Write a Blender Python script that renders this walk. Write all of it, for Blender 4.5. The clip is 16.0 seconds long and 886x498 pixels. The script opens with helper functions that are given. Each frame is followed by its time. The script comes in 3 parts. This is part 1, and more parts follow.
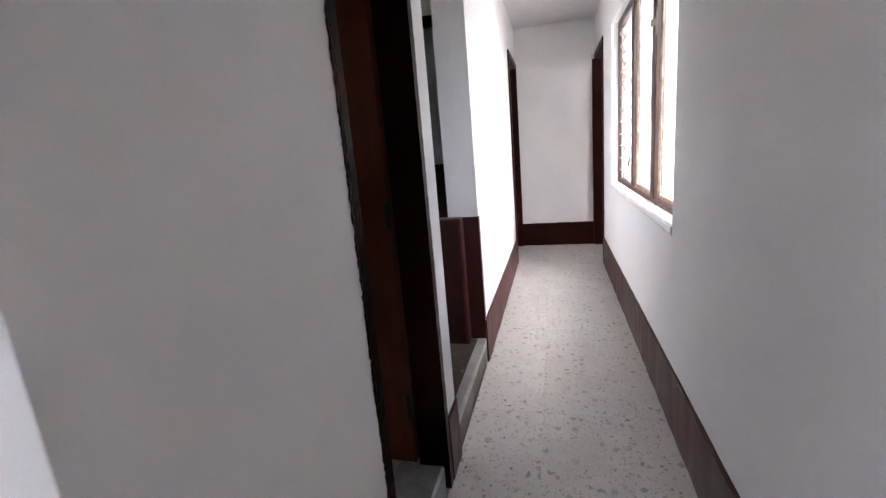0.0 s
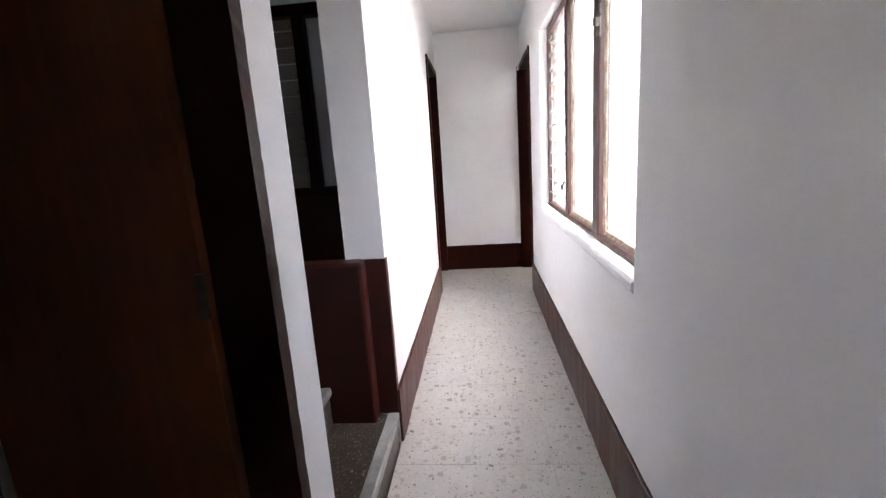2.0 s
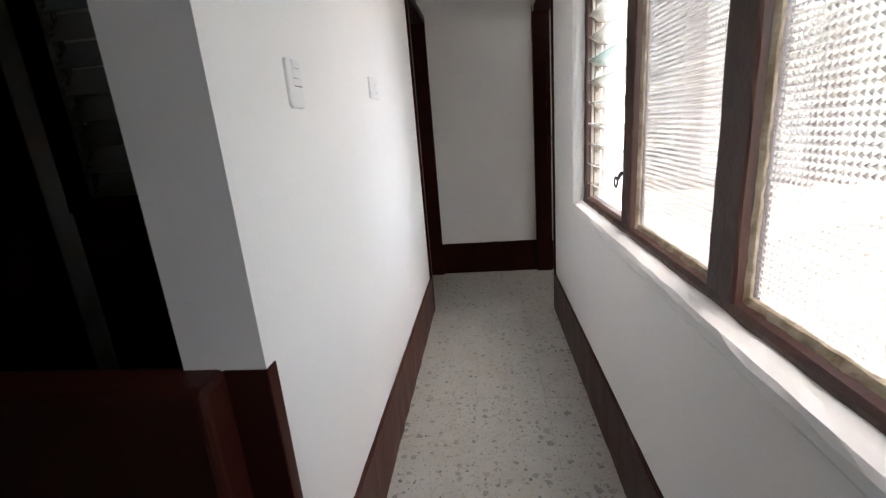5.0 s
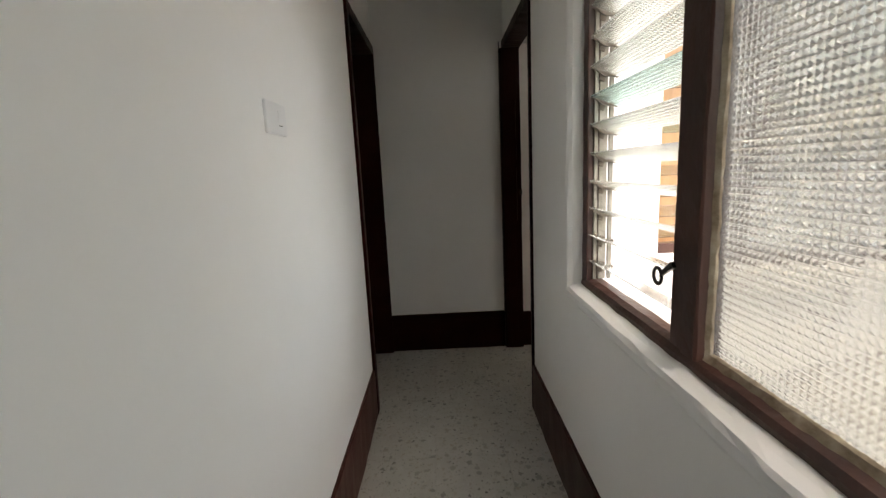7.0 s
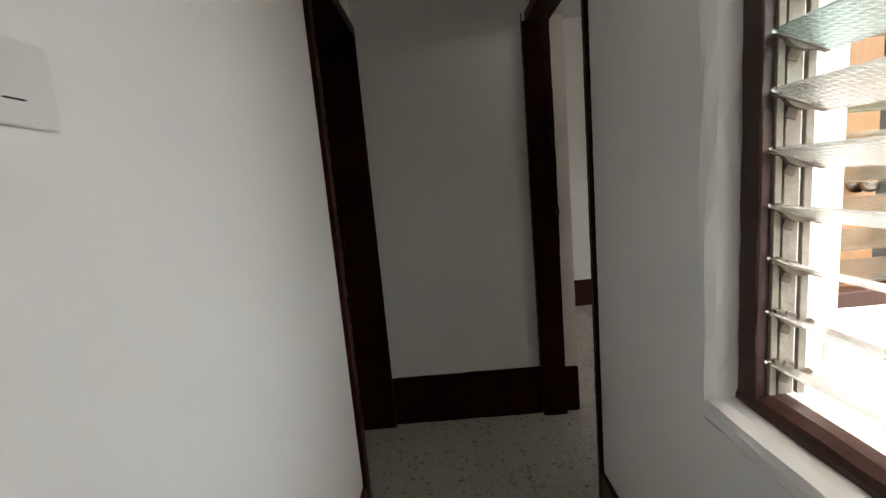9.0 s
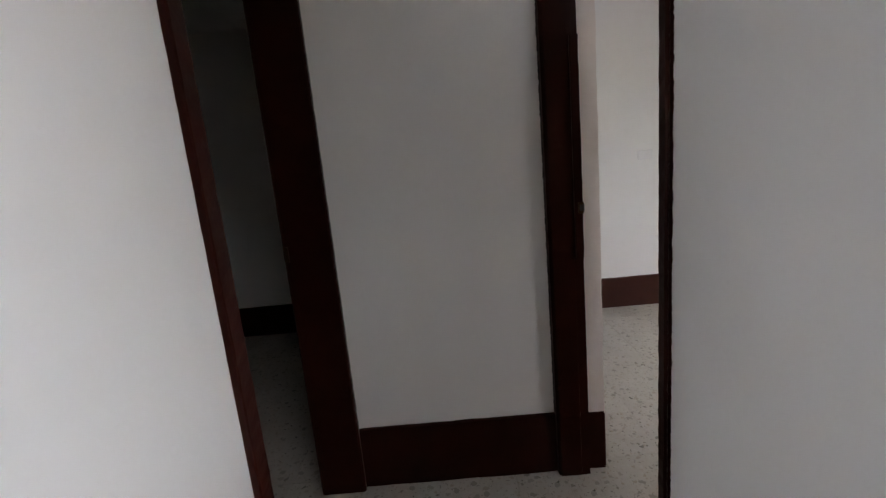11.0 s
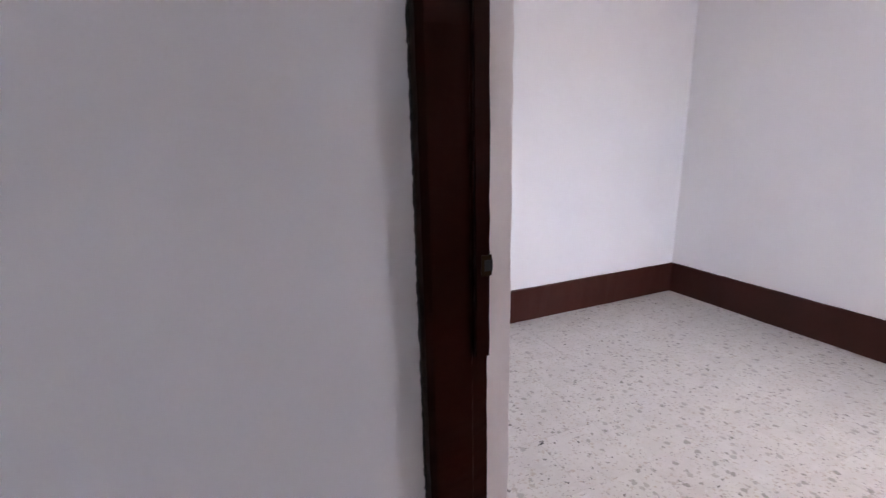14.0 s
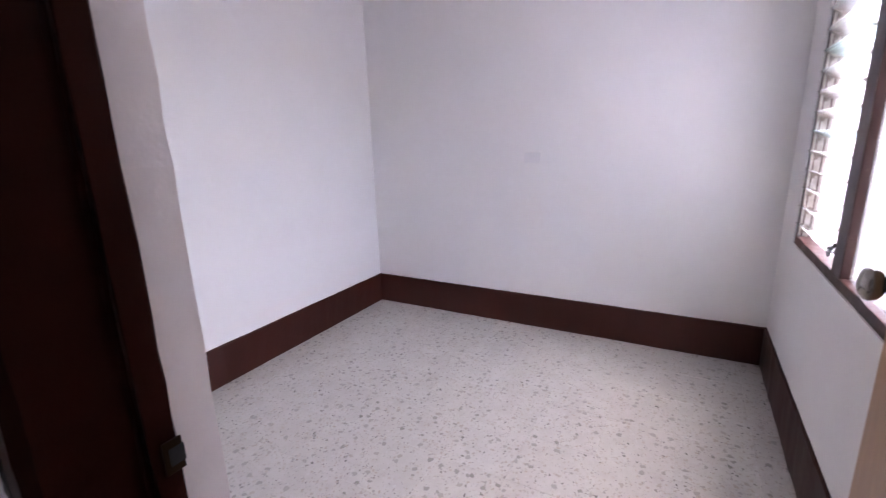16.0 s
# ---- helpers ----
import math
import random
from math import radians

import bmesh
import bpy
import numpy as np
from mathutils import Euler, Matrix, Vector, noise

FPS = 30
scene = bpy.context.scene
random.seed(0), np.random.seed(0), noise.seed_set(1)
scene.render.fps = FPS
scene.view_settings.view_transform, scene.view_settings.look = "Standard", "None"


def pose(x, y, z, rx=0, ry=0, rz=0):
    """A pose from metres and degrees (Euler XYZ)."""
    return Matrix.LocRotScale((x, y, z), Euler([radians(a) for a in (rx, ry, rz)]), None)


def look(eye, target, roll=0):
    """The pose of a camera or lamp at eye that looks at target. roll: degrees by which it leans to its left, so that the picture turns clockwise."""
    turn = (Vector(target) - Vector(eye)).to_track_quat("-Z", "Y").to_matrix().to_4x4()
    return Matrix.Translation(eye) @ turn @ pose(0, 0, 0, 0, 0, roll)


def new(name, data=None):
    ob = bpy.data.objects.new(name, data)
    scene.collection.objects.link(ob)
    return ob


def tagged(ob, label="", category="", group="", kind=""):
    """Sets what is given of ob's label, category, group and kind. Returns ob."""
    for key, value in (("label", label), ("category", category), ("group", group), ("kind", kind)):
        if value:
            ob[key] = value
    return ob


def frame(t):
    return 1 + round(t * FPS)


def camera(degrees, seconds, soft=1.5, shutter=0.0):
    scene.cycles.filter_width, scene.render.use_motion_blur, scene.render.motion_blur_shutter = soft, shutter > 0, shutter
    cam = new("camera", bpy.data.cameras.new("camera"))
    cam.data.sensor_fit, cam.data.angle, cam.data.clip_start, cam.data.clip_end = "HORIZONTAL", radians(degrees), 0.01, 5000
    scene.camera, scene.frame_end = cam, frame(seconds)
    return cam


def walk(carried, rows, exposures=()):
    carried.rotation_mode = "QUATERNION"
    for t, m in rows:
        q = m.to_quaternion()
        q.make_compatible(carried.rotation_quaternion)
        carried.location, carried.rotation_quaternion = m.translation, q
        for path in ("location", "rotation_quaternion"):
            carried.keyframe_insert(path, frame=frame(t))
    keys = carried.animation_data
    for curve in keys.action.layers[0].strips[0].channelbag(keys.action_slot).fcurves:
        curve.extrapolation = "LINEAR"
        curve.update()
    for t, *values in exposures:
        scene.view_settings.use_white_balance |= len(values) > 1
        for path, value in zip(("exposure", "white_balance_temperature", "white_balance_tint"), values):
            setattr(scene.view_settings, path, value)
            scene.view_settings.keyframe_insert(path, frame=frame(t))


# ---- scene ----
cam = camera(90.1, 16.0, soft=1.3, shutter=0.25)
PATH = [
    (0, (0.419, 0.873, 1.241), (-0.081, 2.761, 0.81), -4.9),
    (0.5, (0.473, 1.05, 1.265), (-0.036, 2.937, 0.839), -4.7),
    (1, (0.487, 1.159, 1.258), (0.016, 3.054, 0.828), -4.8),
    (1.5, (0.451, 1.347, 1.279), (0.149, 3.278, 0.854), -4.0),
    (2, (0.414, 1.467, 1.283), (0.237, 3.416, 0.871), -3.7),
    (2.5, (0.463, 1.643, 1.278), (0.282, 3.597, 0.892), -3.8),
    (3, (0.51, 1.787, 1.28), (0.3, 3.739, 0.897), -4.1),
    (3.5, (0.472, 1.962, 1.27), (0.237, 3.908, 0.869), -4.4),
    (5.8, (0.420, 2.831, 1.323), (0.277, 4.743, 0.756), -4.7),
    (6, (0.408, 2.894, 1.328), (0.334, 4.828, 0.825), -3.6),
    (6.5, (0.376, 3.025, 1.323), (0.377, 4.971, 0.861), -3.1),
    (7, (0.413, 3.239, 1.317), (0.415, 5.208, 0.966), -2.8),
    (7.5, (0.407, 3.413, 1.326), (0.396, 5.387, 1.004), -2.4),
    (8, (0.343, 3.652, 1.335), (0.321, 5.626, 1.016), -2.4),
    (8.5, (0.321, 3.816, 1.34), (0.346, 5.791, 1.031), -3.4),
    (9, (0.382, 4.02, 1.343), (0.366, 5.998, 1.044), -5.0),
    (9.5, (0.44, 4.179, 1.332), (0.382, 6.155, 1.03), -5.1),
    (12, (0.467, 5.029, 1.373), (0.564, 6.981, 0.951), -5.9),
    (12.5, (0.406, 5.201, 1.379), (0.708, 7.13, 0.946), -4.6),
    (13, (0.428, 5.33, 1.365), (0.874, 7.224, 0.904), -4.0),
    (13.5, (0.523, 5.45, 1.385), (0.987, 7.345, 0.947), -4.1),
    (14, (0.571, 5.597, 1.375), (1.336, 7.384, 0.904), -1.4),
    (14.5, (0.547, 5.745, 1.4), (1.75, 7.28, 0.957), -2.8),
    (15, (0.569, 5.766, 1.43), (2.002, 7.075, 0.946), -2.0),
    (15.5, (0.698, 5.812, 1.47), (2.228, 7.003, 0.976), -2.1),
    (16, (0.74, 5.827, 1.486), (2.437, 6.769, 1.006), -1.8),
]
walk(cam, [(t, look(eye, target, roll)) for t, eye, target, roll in PATH],
     exposures=[(0, 5.45, 7250, 24), (2.5, 5.5, 7250, 24), (3.5, 4.9, 7350, 24), (5.8, 3.6, 8050, 15), (7, 3.05, 8500, 14), (8.5, 2.95, 8400, 14),
                (9.7, 3.05, 8250, 14), (11.8, 4.4, 7150, 22), (12.5, 4.95, 7050, 22), (13.5, 4.75, 6950, 23), (14, 4.5, 6750, 32), (14.5, 4.3, 6750, 32), (15.3, 4.4, 6750, 29), (16, 4.4, 6550, 36)])

# ---- light ----
SUN_EL, SUN_AZ = radians(66), radians(160)      # azimuth of the sun, clockwise from +y
world = bpy.data.worlds.new("sky")
scene.world = world
world.use_nodes = True
wn = world.node_tree.nodes
sky = wn.new("ShaderNodeTexSky")
sky.sky_type, sky.sun_disc = "NISHITA", False
sky.sun_elevation, sky.sun_rotation = SUN_EL, SUN_AZ
sky.air_density, sky.dust_density, sky.ozone_density = 1.0, 2.5, 1.0      # a white, hazy sky
world.node_tree.links.new(sky.outputs[0], wn["Background"].inputs[0])
wn["Background"].inputs[1].default_value = 0.15
sun_data = bpy.data.lights.new("sun", "SUN")
sun_data.energy, sun_data.angle, sun_data.color = 0.5, radians(110), (1.0, 0.985, 0.96)
sun = new("sun", sun_data)
sun.matrix_world = look((math.sin(SUN_AZ) * math.cos(SUN_EL) * 30, math.cos(SUN_AZ) * math.cos(SUN_EL) * 30, math.sin(SUN_EL) * 30), (0, 0, 0))

# ---- plan ----
W = 0.88            # corridor width; its left wall is x = 0
TH = 0.17           # wall thickness
YE = 6.38           # end wall
CEIL = 2.52
DTOP = 2.14         # top of the door frames
RX0, RX1, RY0, RY1 = 1.05, 4.0, 5.30, 8.33      # bright room
LX0, LX1, LY0, LY1 = -2.25, -0.17, 5.2, 8.4     # dark room
T = 0.332           # floor tile


# ---- materials ----
def nodes_of(name, rough=0.5, metal=0.0):
    m = bpy.data.materials.new(name)
    m.use_nodes = True
    nt = m.node_tree
    b = nt.nodes["Principled BSDF"]
    b.inputs["Roughness"].default_value, b.inputs["Metallic"].default_value = rough, metal
    return m, nt, b


def node(nt, kind, ins=(), **props):
    n = nt.nodes.new(kind)
    for k, v in props.items():
        if k == "blend":
            n.blend_type = v
        elif k == "op":
            n.operation = v
        elif k == "dtype":
            n.data_type = v
        elif k == "feature":
            n.feature = v
    for key, v in ins:
        if hasattr(v, "is_output"):
            nt.links.new(v, n.inputs[key])
        else:
            n.inputs[key].default_value = v
    return n


def ramp(nt, fac, stops):
    n = nt.nodes.new("ShaderNodeValToRGB")
    nt.links.new(fac, n.inputs[0])
    els = n.color_ramp.elements
    while len(els) < len(stops):
        els.new(0.5)
    for e, (p, c) in zip(els, stops):
        e.position, e.color = p, (*c, 1) if len(c) == 3 else c
    return n.outputs[0]


def coords(nt):
    return nt.nodes.new("ShaderNodeTexCoord").outputs["Object"]


def bump(nt, bsdf, parts):
    """parts: (height socket, strength, distance), chained."""
    last = None
    for h, s, d in parts:
        ins = [("Height", h), ("Strength", s), ("Distance", d)]
        if last:
            ins.append(("Normal", last))
        last = node(nt, "ShaderNodeBump", ins).outputs[0]
    nt.links.new(last, bsdf.inputs["Normal"])


def painted(name, a, b, rough, fine=90.0, wave=2.2, relief=0.004, wear=None, spec=0.5):
    """Brushed or rolled paint: broad tone shifts, fine grain, uneven ground."""
    m, nt, bs = nodes_of(name, rough)
    co = coords(nt)
    n1 = node(nt, "ShaderNodeTexNoise", [("Vector", co), ("Scale", wave), ("Detail", 5.0), ("Roughness", 0.6)]).outputs[0]
    n2 = node(nt, "ShaderNodeTexNoise", [("Vector", co), ("Scale", fine), ("Detail", 3.0)]).outputs[0]
    col = ramp(nt, n1, [(0.3, a), (0.7, b)])
    if wear:
        n3 = node(nt, "ShaderNodeTexNoise", [("Vector", co), ("Scale", 14.0), ("Detail", 8.0), ("Roughness", 0.7)]).outputs[0]
        f = ramp(nt, n3, [(0.66, (0, 0, 0)), (0.74, (1, 1, 1))])
        col = node(nt, "ShaderNodeMixRGB", [("Fac", f), ("Color1", col), ("Color2", (*wear, 1))]).outputs[0]
    nt.links.new(col, bs.inputs["Base Color"])
    r = ramp(nt, n1, [(0.2, (rough - 0.07,) * 3), (0.8, (min(1, rough + 0.07),) * 3)])
    nt.links.new(r, bs.inputs["Roughness"])
    bs.inputs["Specular IOR Level"].default_value = spec
    bump(nt, bs, [(n1, 0.5, relief * 3), (n2, 0.25, relief * 0.25)])
    return m


WALL = painted("wall_paint", (0.82, 0.818, 0.805), (0.86, 0.857, 0.845), 0.68, wave=1.6, spec=0.12)
CEILING = painted("ceiling_paint", (0.76, 0.755, 0.74), (0.82, 0.815, 0.80), 0.7)
OUTSIDE = painted("outside_plaster", (0.58, 0.575, 0.55), (0.66, 0.65, 0.62), 0.8, fine=60, relief=0.008, wear=(0.62, 0.60, 0.55))
CONCRETE = painted("worn_concrete", (0.30, 0.29, 0.27), (0.40, 0.385, 0.36), 0.85, fine=40, relief=0.01, wear=(0.22, 0.21, 0.19))
PINKISH = painted("reveal_paint", (0.70, 0.63, 0.59), (0.78, 0.72, 0.68), 0.5, wave=6)
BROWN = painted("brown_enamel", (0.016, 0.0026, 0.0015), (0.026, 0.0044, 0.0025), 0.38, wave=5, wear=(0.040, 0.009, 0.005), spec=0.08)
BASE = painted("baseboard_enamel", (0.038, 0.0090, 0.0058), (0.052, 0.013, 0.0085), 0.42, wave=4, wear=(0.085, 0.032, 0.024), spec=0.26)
FRAME = painted("window_frame_enamel", (0.036, 0.015, 0.0115), (0.058, 0.024, 0.018), 0.40, wave=8, wear=(0.13, 0.08, 0.06), spec=0.4)
PARAPET = painted("red_brown_enamel", (0.020, 0.0032, 0.0017), (0.030, 0.0052, 0.0028), 0.42, wave=4, relief=0.0003, spec=0.25)
PUTTY = painted("old_putty", (0.16, 0.115, 0.07), (0.40, 0.35, 0.27), 0.8, wave=25, wear=(0.10, 0.045, 0.02))
PLASTIC = painted("switch_plastic", (0.76, 0.76, 0.76), (0.80, 0.80, 0.80), 0.3, relief=0.0002)
DARK = painted("switch_gap", (0.62, 0.62, 0.62), (0.66, 0.66, 0.66), 0.6)
ALLOY = painted("weathered_alloy", (0.085, 0.068, 0.052), (0.20, 0.17, 0.135), 0.55, wave=30, wear=(0.20, 0.13, 0.08))
CHANNEL = painted("weathered_channel", (0.20, 0.185, 0.15), (0.36, 0.34, 0.29), 0.6, wave=18, wear=(0.12, 0.085, 0.06))
BLACK = painted("black_iron", (0.012, 0.011, 0.011), (0.02, 0.018, 0.017), 0.4)
NOSING = painted("cement_nosing", (0.20, 0.20, 0.195), (0.32, 0.32, 0.31), 0.35, wave=12)
GROUT = painted("grout", (0.36, 0.34, 0.30), (0.46, 0.43, 0.38), 0.8, wave=9)
BRASS = nodes_of("old_brass", 0.4, 1.0)[0]
BRASS.node_tree.nodes["Principled BSDF"].inputs["Base Color"].default_value = (0.045, 0.028, 0.016, 1)
STEEL = nodes_of("knob_steel", 0.22, 1.0)[0]
STEEL.node_tree.nodes["Principled BSDF"].inputs["Base Color"].default_value = (0.30, 0.28, 0.26, 1)


def varnished_wood(name, a, b, rough):
    m, nt, bs = nodes_of(name, rough)
    mp = node(nt, "ShaderNodeMapping", [("Vector", coords(nt)), ("Scale", (14.0, 14.0, 1.2))]).outputs[0]
    n1 = node(nt, "ShaderNodeTexNoise", [("Vector", mp), ("Scale", 2.0), ("Detail", 7.0), ("Distortion", 0.8)]).outputs[0]
    nt.links.new(ramp(nt, n1, [(0.3, a), (0.7, b)]), bs.inputs["Base Color"])
    bump(nt, bs, [(n1, 0.3, 0.002)])
    return m


WOOD = varnished_wood("varnished_plywood", (0.125, 0.027, 0.006), (0.185, 0.043, 0.009), 0.5)
TANWOOD = varnished_wood("orange_plywood", (0.34, 0.19, 0.095), (0.45, 0.26, 0.14), 0.35)


def terrazzo(name, ground, ground2, chips, big, small, cover, rough):
    """Stone chips of two sizes in a cement ground; each tile takes its own piece of the pattern."""
    m, nt, bs = nodes_of(name, rough)
    rnd = nt.nodes.new("ShaderNodeObjectInfo").outputs["Random"]
    shift = node(nt, "ShaderNodeCombineXYZ", [(0, node(nt, "ShaderNodeMath", [(0, rnd), (1, 37.0)], op="MULTIPLY").outputs[0]),
                                             (1, node(nt, "ShaderNodeMath", [(0, rnd), (1, 91.0)], op="MULTIPLY").outputs[0])]).outputs[0]
    co = node(nt, "ShaderNodeVectorMath", [(0, coords(nt)), (1, shift)], op="ADD").outputs[0]
    wob = node(nt, "ShaderNodeTexNoise", [("Vector", co), ("Scale", 48.0), ("Detail", 2.0)]).outputs["Color"]
    wob = node(nt, "ShaderNodeVectorMath", [(0, wob), ("Scale", 0.026)], op="SCALE").outputs[0]
    cw = node(nt, "ShaderNodeVectorMath", [(0, co), (1, wob)], op="ADD").outputs[0]
    g = node(nt, "ShaderNodeTexNoise", [("Vector", co), ("Scale", 7.0), ("Detail", 6.0), ("Roughness", 0.7)]).outputs[0]
    col = ramp(nt, g, [(0.3, ground), (0.7, ground2)])
    for scale, keep, edge in ((small * 2.0, cover * 0.32, 0.34), (small, cover, 0.34), (big, cover * 0.62, 0.30)):
        v = node(nt, "ShaderNodeTexVoronoi", [("Vector", cw), ("Scale", scale), ("Randomness", 1.0)])
        sep = node(nt, "ShaderNodeSeparateColor", [(0, v.outputs["Color"])])
        present = node(nt, "ShaderNodeMath", [(0, sep.outputs[0]), (1, keep)], op="LESS_THAN").outputs[0]
        size = node(nt, "ShaderNodeMath", [(0, sep.outputs[1]), (1, 0.22), (2, edge - 0.12)], op="MULTIPLY_ADD").outputs[0]
        inside = node(nt, "ShaderNodeMath", [(0, v.outputs["Distance"]), (1, size)], op="LESS_THAN").outputs[0]
        fac = node(nt, "ShaderNodeMath", [(0, present), (1, inside)], op="MULTIPLY").outputs[0]
        tone = ramp(nt, sep.outputs[2], chips)
        col = node(nt, "ShaderNodeMixRGB", [("Fac", fac), ("Color1", col), ("Color2", tone)]).outputs[0]
    nt.links.new(col, bs.inputs["Base Color"])
    dirt = node(nt, "ShaderNodeTexNoise", [("Vector", co), ("Scale", 3.0), ("Detail", 4.0)]).outputs[0]
    nt.links.new(ramp(nt, dirt, [(0.3, (rough - 0.1,) * 3), (0.7, (rough + 0.12,) * 3)]), bs.inputs["Roughness"])
    bump(nt, bs, [(g, 0.12, 0.002)])
    return m


TERRAZZO = terrazzo("terrazzo", (0.50, 0.482, 0.445), (0.60, 0.582, 0.545),
                    [(0.0, (0.12, 0.115, 0.10)), (0.07, (0.26, 0.25, 0.22)), (0.36, (0.38, 0.37, 0.335)), (0.66, (0.45, 0.40, 0.33)), (0.88, (0.58, 0.57, 0.54))],
                    26.0, 58.0, 0.72, 0.42)
# brown speckled stone, its colours lowered to hold the stairwell's shade
STEPSTONE = terrazzo("shade_darkened_terrazzo", (0.024, 0.017, 0.011), (0.042, 0.031, 0.021),
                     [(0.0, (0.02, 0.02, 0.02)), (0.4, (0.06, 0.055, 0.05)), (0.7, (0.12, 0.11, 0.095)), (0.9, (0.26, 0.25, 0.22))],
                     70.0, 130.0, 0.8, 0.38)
BATHTILE = painted("pale_bath_tile", (0.50, 0.46, 0.38), (0.60, 0.56, 0.48), 0.3, wave=4)


def glass(name, tint, rough):
    m, nt, bs = nodes_of(name, rough)
    bs.inputs["Base Color"].default_value = (*tint, 1)
    bs.inputs["Transmission Weight"].default_value = 1.0
    bs.inputs["IOR"].default_value = 1.5
    return m


def part_clear(name, tint, rough, kind, share):
    """Pressed glass that scatters part of the light (kind: Translucent) or lets part of it straight through (Transparent)."""
    m = glass(name, tint, rough)
    nt = m.node_tree
    other = nt.nodes.new("ShaderNodeBsdf" + kind)
    other.inputs[0].default_value = (*tint, 1)
    if kind == "Translucent":       # grime gathers in the pressed pattern
        n = node(nt, "ShaderNodeTexNoise", [("Vector", coords(nt)), ("Scale", 5.0), ("Detail", 7.0), ("Roughness", 0.7)]).outputs[0]
        nt.links.new(ramp(nt, n, [(0.35, (0.97, 0.97, 0.94)), (0.75, (0.80, 0.77, 0.68))]), other.inputs[0])
    mix = node(nt, "ShaderNodeMixShader", [(0, share), (1, nt.nodes["Principled BSDF"].outputs[0]), (2, other.outputs[0])])
    nt.links.new(mix.outputs[0], nt.nodes["Material Output"].inputs[0])
    return m


GLASS = part_clear("pressed_glass", (0.060, 0.064, 0.055), 0.06, "Translucent", 0.07)
GLASS_BACK = part_clear("glass_back", (0.98, 0.99, 0.98), 0.05, "Transparent", 0.9)
PLAIN_GLASS = part_clear("plain_glass", (0.95, 0.97, 0.96), 0.03, "Transparent", 0.6)
FROSTED = part_clear("frosted_blade_glass", (0.80, 0.86, 0.82), 0.25, "Translucent", 0.35)
BLADE_CLEAR = part_clear("blade_glass", (0.86, 0.89, 0.86), 0.2, "Transparent", 0.2)
BLADE_GREEN = part_clear("green_blade_glass", (0.66, 0.86, 0.83), 0.2, "Transparent", 0.2)


# ---- mesh helpers ----
def mesh_object(name, bm, mats, smooth=False, parent=None):
    me = bpy.data.meshes.new(name)
    bmesh.ops.recalc_face_normals(bm, faces=bm.faces)
    bm.to_mesh(me)
    bm.free()
    for m in mats if isinstance(mats, (list, tuple)) else [mats]:
        me.materials.append(m)
    if smooth:
        me.polygons.foreach_set("use_smooth", [True] * len(me.polygons))
    ob = new(name, me)
    if parent:
        ob.parent = parent
    return ob


def add_box(bm, x0, x1, y0, y1, z0, z1, bevel=0.0, mat=0, seg=2):
    r = bmesh.ops.create_cube(bm, size=1)
    vs = r["verts"]
    for v in vs:
        v.co = Vector(((x0 + x1) / 2 + v.co.x * (x1 - x0), (y0 + y1) / 2 + v.co.y * (y1 - y0), (z0 + z1) / 2 + v.co.z * (z1 - z0)))
    faces = {f for v in vs for f in v.link_faces}
    for f in faces:
        f.material_index = mat
    if bevel:
        bmesh.ops.bevel(bm, geom=list({e for v in vs for e in v.link_edges}), offset=bevel, segments=seg, profile=0.5, affect="EDGES", material=-1)


def box(name, x0, x1, y0, y1, z0, z1, mat, bevel=0.0, parent=None):
    bm = bmesh.new()
    add_box(bm, x0, x1, y0, y1, z0, z1, bevel)
    return mesh_object(name, bm, mat, parent=parent)


def add_bar(bm, profile, axis, a0, a1, step=0.05, jit=0.0, seed=0, mat=0):
    """A profile (points in the two other axes, in their order) drawn along an axis, with hand-made unevenness."""
    rng = random.Random(seed)
    n = max(1, int(abs(a1 - a0) / step))
    rings = []
    for k in range(n + 1):
        a = a0 + (a1 - a0) * k / n
        ring = []
        for p, q in profile:
            p += rng.uniform(-jit, jit)
            q += rng.uniform(-jit, jit)
            ring.append(bm.verts.new({"x": (a, p, q), "y": (p, a, q), "z": (p, q, a)}[axis]))
        rings.append(ring)
    m = len(profile)
    for r0, r1 in zip(rings, rings[1:]):
        for i in range(m):
            f = bm.faces.new((r0[i], r0[(i + 1) % m], r1[(i + 1) % m], r1[i]))
            f.material_index = mat
    for ring in (rings[0], rings[-1]):
        bm.faces.new(ring).material_index = mat


def bar(name, profile, axis, a0, a1, mat, step=0.05, jit=0.0, seed=0, parent=None):
    bm = bmesh.new()
    add_bar(bm, profile, axis, a0, a1, step, jit, seed)
    return mesh_object(name, bm, mat, parent=parent)


def rect(p0, p1, q0, q1, c=0.003):
    """A rectangle with small chamfers."""
    return [(p0 + c, q0), (p1 - c, q0), (p1, q0 + c), (p1, q1 - c), (p1 - c, q1), (p0 + c, q1), (p0, q1 - c), (p0, q0 + c)]


def cylinder(name, r, depth, mat, m, parent=None, n=20, r2=None):
    bm = bmesh.new()
    bmesh.ops.create_cone(bm, cap_ends=True, segments=n, radius1=r, radius2=r if r2 is None else r2, depth=depth)
    bmesh.ops.transform(bm, matrix=m, verts=bm.verts)
    return mesh_object(name, bm, mat, smooth=False, parent=parent)


def empty(name, label, category, kind="", at=(0, 0, 0)):
    ob = new(name)
    ob.location = at
    return tagged(ob, label, category, kind=kind)


def structure(ob, label, category):
    return tagged(ob, label, category, kind="structure")


# ---- walls ----
def wall(name, boxes, label, mat=WALL):
    bm = bmesh.new()
    for b in boxes:
        add_box(bm, *b)
    return structure(mesh_object(name, bm, mat), label, "wall")


